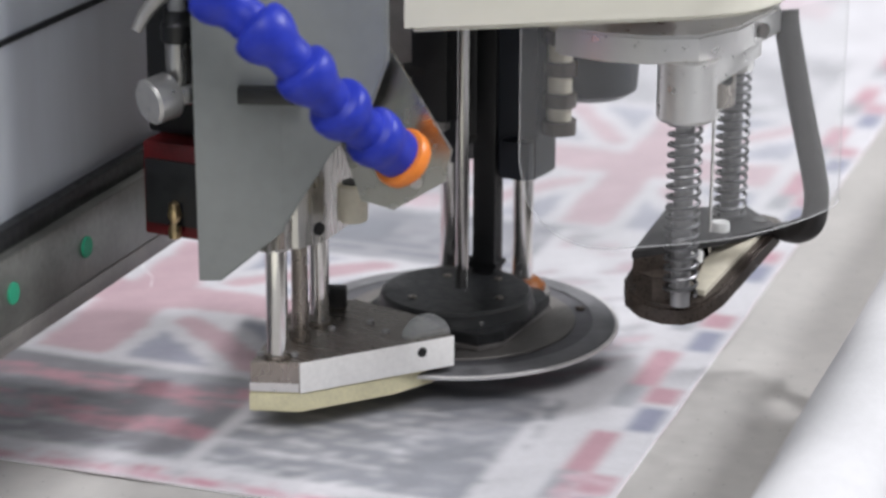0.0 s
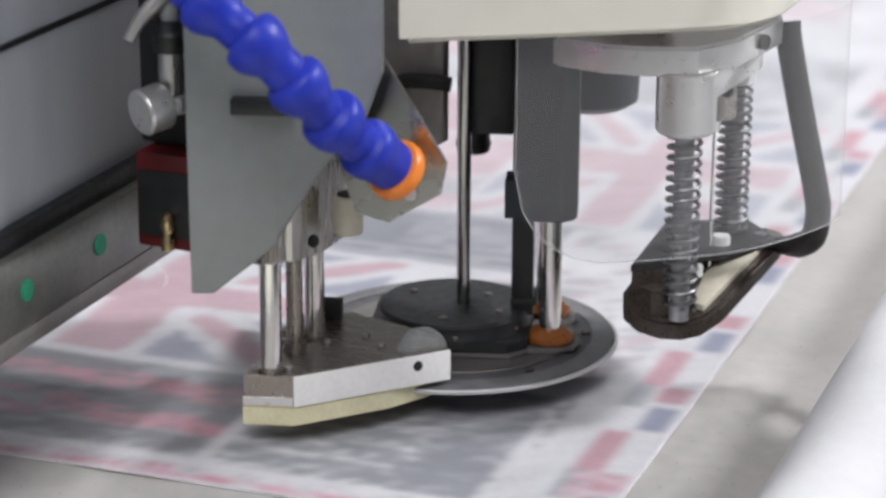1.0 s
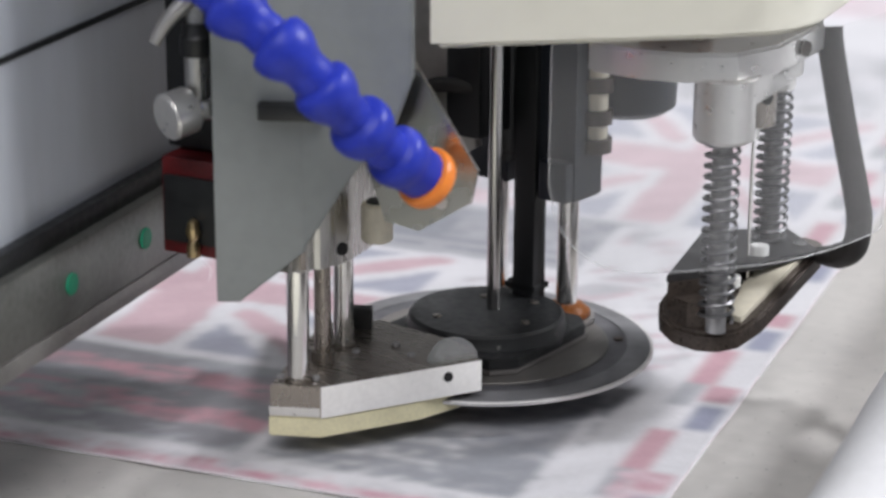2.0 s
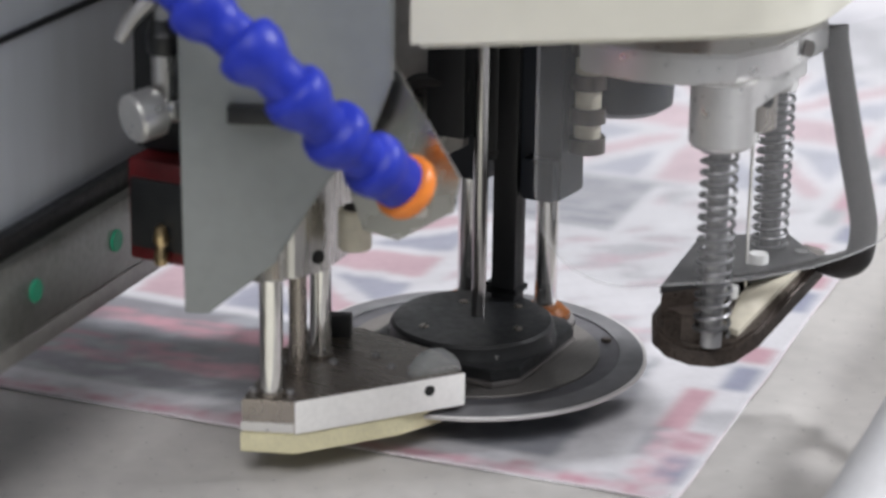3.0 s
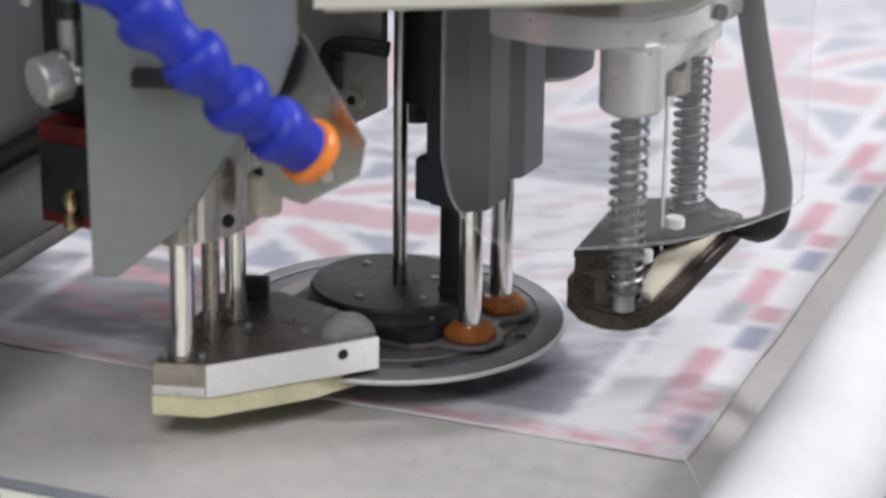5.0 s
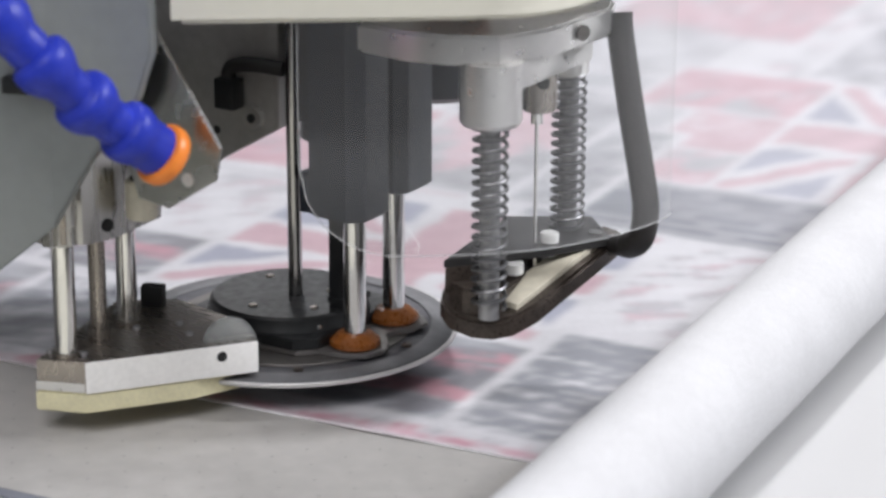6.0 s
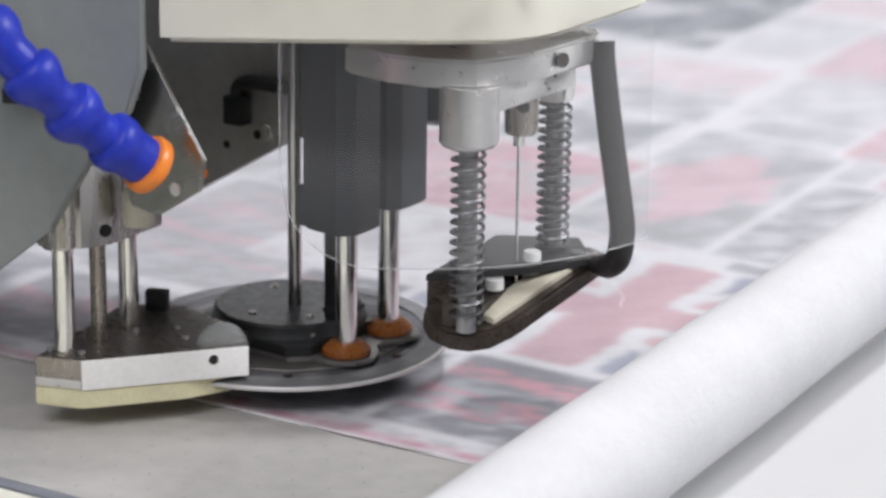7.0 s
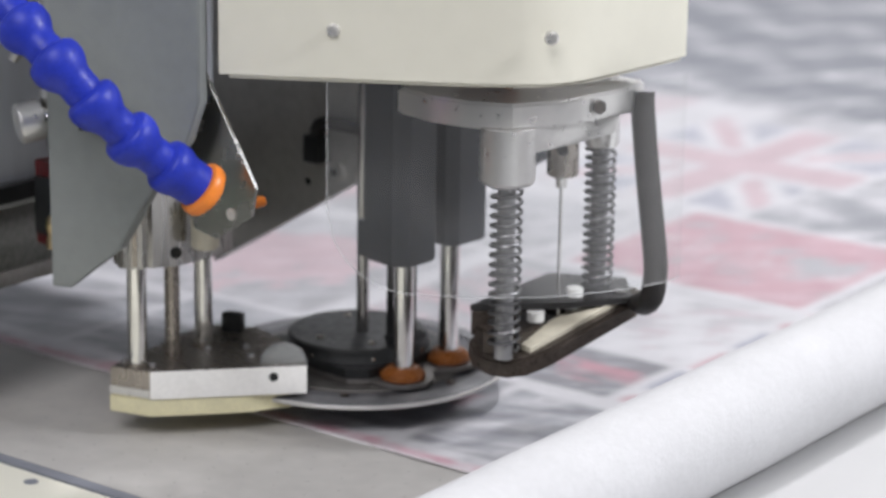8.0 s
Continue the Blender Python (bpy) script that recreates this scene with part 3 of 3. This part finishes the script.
def cover():
    """The cream hood with its clear guard."""
    pts = [(60, 0), (170, 80)]
    for k in range(9):
        a = radians(-54 + 54 * k / 8)
        pts.append((152 + 54 * math.cos(a), 138 + 56 * math.sin(a)))
    pts += [(203, 224), (60, 224)]
    c = part("hood", prism(B(), pts, 220.5, 420, 2.5), CREAM, HEAD, "cream painted hood")
    d = Vector((110, 80, 0)).normalized()
    nrm = Vector((d.y, -d.x, 0))
    for s in (62, 178):
        q = Vector((60, 0, 249)) + d * s
        part("hood_screw", rod(B(), tuple(q - nrm * 1), tuple(q + nrm * 2.6), 4.2, 20, r2=3, bevel=0.4), ALU_WHITE, c, "domed chrome screw")
    # clear guard hanging below the hood, with a rounded lower corner
    g = smooth_path([(106, 36, 0), (130, 54, 0), (154, 71, 0), (178, 90, 0), (198, 112, 0), (213, 140, 0), (222.5, 168, 0), (225.5, 186, 0), (224.5, 198, 0)], 8)
    run, bm, up, dn = 0.0, B(), [], []
    for i, p in enumerate(g):
        run += float(np.linalg.norm(p - g[max(i - 1, 0)]))
        low = 104 + (48 - math.sqrt(max(0.0, 48**2 - (48 - run) ** 2)) if run < 48 else 0)
        up.append(bm.verts.new(V(p[0], p[1], 220)))
        dn.append(bm.verts.new(V(p[0], p[1], low)))
    for i in range(len(g) - 1):
        bm.faces.new((up[i], up[i + 1], dn[i + 1], dn[i]))
    bmesh.ops.solidify(bm, geom=bm.faces[:], thickness=0.0018)
    rim, run = [(g[0][0], g[0][1], 220)], 0.0
    for i, p in enumerate(g):
        run += float(np.linalg.norm(p - g[max(i - 1, 0)]))
        rim.append((p[0], p[1], 104 + (48 - math.sqrt(max(0.0, 48**2 - (48 - run) ** 2)) if run < 48 else 0)))
    part("guard_edge", tube(B(), rim, 0.3, 6), EDGE, HEAD, "bright polished acrylic edge").visible_shadow = False
    o = part("clear_guard", bm, ACRYLIC, HEAD, "hazy clear acrylic needle guard")
    o.visible_shadow = False


cover()


def needle_unit():
    """Aluminium bracket, spring posts, needle bar and black presser foot."""
    br = [(98, 100), (126, 96), (150, 100), (172, 112), (184, 140), (188, 196), (180, 216), (146, 216), (136, 150), (98, 122)]
    b = part("needle_bracket", prism(B(), br, 192, 207, 1.5), ALU_WHITE, HEAD, "pale cast aluminium bracket")
    part("bracket_screw", rod(B(), (184, 168, 200), (189, 166, 200), 4, 14), BRONZE, b)
    part("spring_post", lathe(B(), [(0, 161), (14, 161), (15.5, 163), (15.5, 193), (0, 193)], (164, 118), 32), ALU_WHITE, b, "turned aluminium post")
    part("spring_post", lathe(B(), [(0, 168), (9, 168), (10, 170), (10, 194), (0, 194)], (162, 202), 28), ALU_WHITE, b, "turned aluminium post")
    part("post_web", box(B(), (174, 158, 186), (9, 76, 14), bevel=1), ALU_WHITE, b)
    for (x, y), z0, z1, turns in (((164, 118), 66, 161, 17), ((162, 202), 82, 168, 17)):
        part("spring_core", rod(B(), (x, y, z0 - 6), (x, y, z1), 5.2, 20), PIN, HEAD, "grey steel guide pin")
        pts = []
        for k in range(turns * 18 + 1):
            a = 2 * math.pi * k / 18
            pts.append((x + 8.3 * math.cos(a), y + 8.3 * math.sin(a), z0 + (z1 - z0) * k / (turns * 18)))
        part("coil_spring", tube(B(), pts, 1.1, 7), WIRE, HEAD, "grey steel coil spring")
    cl = part("needle_clamp", rod(B(), (166, 163, 158), (166, 163, 193), 9, 24, bevel=1), STEEL, HEAD, "brownish steel needle clamp")
    part("clamp_screw", rod(B(), (170, 157, 175), (174, 153, 175), 3.2, 14), HOLE, cl)
    part("needle_neck", rod(B(), (163, 166, 150), (163, 166, 162), 3.2, 14), CHROME, cl)
    part("needle", rod(B(), (163, 166, 66), (163, 166, 152), 1.0, 10), CHROME, cl, "thin steel needle")
    # the foot
    foot = [(125, 150), (125, 138), (130, 127), (140, 119), (154, 116), (166, 118), (175, 125), (181, 140), (190, 206), (187, 216), (176, 218), (146, 184), (132, 168)]
    def tilt(bm):
        for v in bm.verts:
            v.co.z += (v.co.y - 0.116) * 0.26
        return bm

    f = part("presser_foot", tilt(prism(B(), foot, 47, 58, 1.8)), BRONZE, HEAD, "dark oiled presser foot with an upturned rear")
    part("foot_strip", tilt(box(B(), (171.5, 166, 59.8), (15, 70, 3.4), rz=-9, bevel=0.4)), IVORY, f, "ivory plastic slide strip")
    part("foot_block", prism(B(), [(137, 124), (148, 119), (166, 126), (164, 152), (172, 190), (160, 200), (144, 172), (134, 150)], 58.2, 72, 1), BRONZE, f, "black foot block")
    lid = part("foot_lid", prism(B(), [(135, 122), (170, 164), (190, 200), (163, 228), (124, 204)], 80, 84, 0.3), LIDM, f, "thin dark top plate")
    part("lid_side", prism(B(), [(135.5, 122.5), (154, 144), (148, 150), (133, 132)], 66, 79.8, 0.3), BRONZE, f)
    for x, y in ((165, 178), (160, 150)):
        part("white_bush", lathe(B(), [(0, 74), (5, 74), (5, 88), (4.4, 89), (0, 89)] if y > 150 else [(0, 74), (5, 74), (5, 79.5), (0, 79.5)], (x, y), 20), WHITE, f, "white nylon bush")
    part("foot_nut", rod(B(), (180, 200, 80), (180, 200, 86), 4, 6), CHROME, f)
    # grey hose that runs down to the foot
    hp = smooth_path([(188, 205, 203), (190, 203.4, 192), (200, 197, 158), (212, 190, 120), (215, 188, 106), (213, 188, 92), (203, 194, 84), (190, 202, 80)], 8)
    part("suction_hose", tube(B(), hp, [6.9] * (len(hp) - 8) + [6.4 - 0.25 * k for k in range(8)], 18), RUBBER, HEAD, "black rubber hose running down to the foot")
    rc = part("rear_cylinder", rod(B(), (13.5, 188, 114.2), (13.5, 188, 226), 9.3, 32, bevel=1), BLACK, HEAD, "black rear cylinder")
    part("cylinder_ring", rod(B(), (13.5, 188, 118.2), (13.5, 188, 120.2), 9.9, 32), RUBBER, rc)
    # motor and ringed shaft behind
    part("motor", lathe(B(), [(0, 138), (22, 138), (28, 142), (29, 160), (29, 215), (0, 215)], (66, 228), 36), SLATE, HEAD, "dark cylindrical motor")
    sh = part("ringed_shaft", rod(B(), (62, 196, 122), (62, 196, 215), 7, 24), IVORY, HEAD, "shaft with black rings")
    for z in (126, 142, 160, 178):
        part("ring", lathe(B(), [(7, z - 4), (9.5, z - 4), (9.5, z + 4), (7, z + 4)], (62, 196), 24), BRONZE, sh)
    part("coil", rod(B(), (112, 140, 214), (146, 140, 214), 7, 20), COPPER, HEAD, "copper coloured winding")


needle_unit()

# ---- the turret: a disc that turns about its upright axis ----
CX, CY = 21.0, 148.0
TURRET = part("turret_disc", lathe(B(), [(0, 18.4), (89.2, 18.4), (89.5, 18.8), (89.5, 20), (89.2, 20.3), (0, 20.3)], (0, 0), 96), DISC, HEAD, "polished steel turret disc")
TURRET.location = V(CX, CY, 0)


def turret_parts():
    part("outer_ring", lathe(B(), [(77, 20), (88.8, 20), (89.2, 20.5), (88.8, 20.8), (78.2, 21.2), (77.4, 21.2), (77, 20.9)], (0, 0), 96), RINGM, TURRET, "bright bevelled outer ring")
    part("inner_plate", lathe(B(), [(0, 20), (67, 20), (67, 21), (66.6, 21.4), (0, 21.4)], (0, 0), 72), INNER, TURRET, "brushed steel inner plate")
    part("disc_rim", lathe(B(), [(89.6, 17.9), (91.0, 17.9), (91.4, 18.2), (91.4, 19.7), (91.0, 20.1), (89.6, 20.1), (89.6, 17.9)], (0, 0), 96), RIM, TURRET, "bright machined disc rim")
    cap = part("cap_plate", lathe(B(), [(0, 24.6), (43, 24.6), (44.5, 25.6), (44.5, 30), (43.6, 31.4), (42.6, 36.8), (41, 38.2), (0, 38.2)], (0, 0), 64), BLACK, TURRET, "black anodised cap plate")
    part("base_plate", prism(B(), [(-34, -44), (34, -44), (43, -35), (58, -33), (68, -27), (72, -16), (67, -4), (60, 4), (61, 11), (67, 20), (68, 33), (60, 41), (40, 46), (-34, 46), (-46, 34), (-46, -34)], 21.6, 24.2, 0.5), SATIN, TURRET, "bare steel base plate")
    part("cap_flange", prism(B(), [(-33, -43.5), (32, -43.5), (42.5, -34), (44, 0), (42.5, 36), (33, 44.5), (-33, 44.5), (-45, 33), (-45, -33)], 24.3, 30.2, 0.7), BLACK, cap, "black flange with straight sides")
    for a in range(7):
        x, y = 41.5 * math.cos(a * 0.9 + 0.3), 41.5 * math.sin(a * 0.9 + 0.3)
        part("cap_screw", rod(B(), (x, y, 30.4), (x, y, 33.5), 2.4, 12, bevel=0.4), CHROME, cap)
    for x, y in ((18, 14), (-24, 16), (-4, -28), (26, -14)):
        part("cap_screw", rod(B(), (x, y, 37.8), (x, y, 39.2), 2.4, 12, bevel=0.3), STEEL, cap)
    for x, y in ((73, 4), (45, -57)):
        part("disc_screw", rod(B(), (x, y, 20.2), (x, y, 21.8), 2.8, 12, bevel=0.4), BRONZE, TURRET)
    for x, y in ((54, -17), (50, 27)):
        part("amber_foot", lathe(B(), [(0, 24.2), (12.8, 24.2), (13.6, 25.2), (13.3, 27.6), (11.4, 28.8), (9.8, 30.6), (8.2, 31.4), (0, 31.4)], (x, y), 28), AMBER, TURRET, "amber plastic rod foot")
        part("piston_rod", rod(B(), (x, y, 31), (x, y, 215), 6.0, 24), CHROME, TURRET, "polished piston rod")
    hs = part("housing", prism(B(), [(36, -32), (60, -34), (68, -27), (68, -6), (61, 1), (36, 1)], 96, 226, 1.5), SLATE, TURRET, "dark slate cylinder housing")
    part("housing_step", box(B(), (34, -22, 108), (10, 18, 22), bevel=1.2), SLATE, hs)
    part("housing", prism(B(), [(36, 12), (60, 11), (66, 17), (66, 40), (36, 44)], 100, 226, 1.5), SLATE, TURRET, "dark slate cylinder housing")
    part("column", box(B(), (38, -2, 130), (12, 14, 190), bevel=1), BLACK, TURRET, "black square column")
    slide = part("slide_rod", rod(B(), (5, -1, 36), (5, -1, 220), 3.8, 20), DARK_CHROME, TURRET, "slender chrome slide rod")
    part("guide_block", box(B(), (16, 18, 178), (30, 22, 90), bevel=1.5), BLACK, TURRET, "black guide block")
    part("gusset", prism(B(), [(32, -10), (46, -10), (46, 10), (32, 10)], 40, 46, 1.5), BLACK, TURRET)
    return slide


SLIDE = turret_parts()


def loose_thread(pts, name="loose_thread"):
    o = part(name, tube(B(), smooth_path(pts, 8), 0.25, 6), THREAD, None)
    return tagged(o, "loose white thread lying on the fabric", "thread")


loose_thread([(-195, 370, 4.0), (-190, 356, 7), (-176, 342, 6), (-172, 330, 4.0)])
loose_thread([(172, 74, 3.4), (186, 52, 1.2), (206, 14, 1.0), (225, -22, 1.0)])


cable = part("loose_cable", tube(B(), smooth_path([(-190, -22, 4), (-150, -46, 4), (-122, -72, 4), (-98, -100, 4), (-76, -126, 4), (-62, -150, 4)], 10), 3.6, 14), HOSE, None)
tagged(cable, "grey plastic cable trailing beside the bridge", "cable")


def motions():
    """Bridge and roller slide sideways, the head also along the beam, the turret turns at the corners and its slide rod lifts once."""
    dx = [(0, 0), (4.4, 0), (4.6, -8), (5, -42), (5.2, -54), (5.7, -137), (6.3, -237), (6.5, -262), (7, -326), (8, -464)]
    dy = [(0, 152), (0.5, 135), (1, 128), (1.2, 123), (2.3, 95), (2.5, 82), (2.75, 53), (3, 25), (3.3, 6), (3.5, 0), (8, 0)]
    ts = sorted({t for t, _ in dx} | {t for t, _ in dy})
    at = lambda rows, t: float(np.interp(t, [r[0] for r in rows], [r[1] for r in rows]))
    walk(HEAD, [(t, pose(at(dx, t) * MM, at(dy, t) * MM, 0, 0, 0, -5.5)) for t in ts])
    walk(BEAM, [(t, pose(at(dx, t) * MM, 0, 0)) for t in ts])
    walk(ROLLER, [(t, pose((292 + at(dx, t)) * MM, 0, 0.0362, 0, math.degrees(at(dx, t) / 33), 0)) for t in ts])
    walk(FILM_SHEET, [(t, pose((296 + at(dx, t)) * MM, 0, 0)) for t in ts])
    walk(cable, [(t, pose((at(dx, t) - x) * MM, 0, 0)) for t, x in ((0, 90), (2.9, 90), (3.4, 0), (4.4, 0), (5, 0), (5.7, 0), (6.5, 0), (8, 0))])
    turn = [(0, 90), (0.4, 90), (0.6, 55), (0.8, 24), (1.2, 20), (1.7, 50), (2.2, 90), (3.8, 90), (3.95, 75), (4.1, 35), (4.25, 8), (4.4, 0), (8, 0)]
    walk(SLIDE, [(t, pose(0, 0, z * MM)) for t, z in ((0, 0), (3.5, 0), (3.88, 0), (4, 64), (4.15, 72), (4.3, 70), (4.5, 44), (4.66, 0), (5.2, 0), (8, 0))])
    walk(TURRET, [(t, pose(CX * MM, CY * MM, 0, 0, 0, a)) for t, a in turn])


motions()
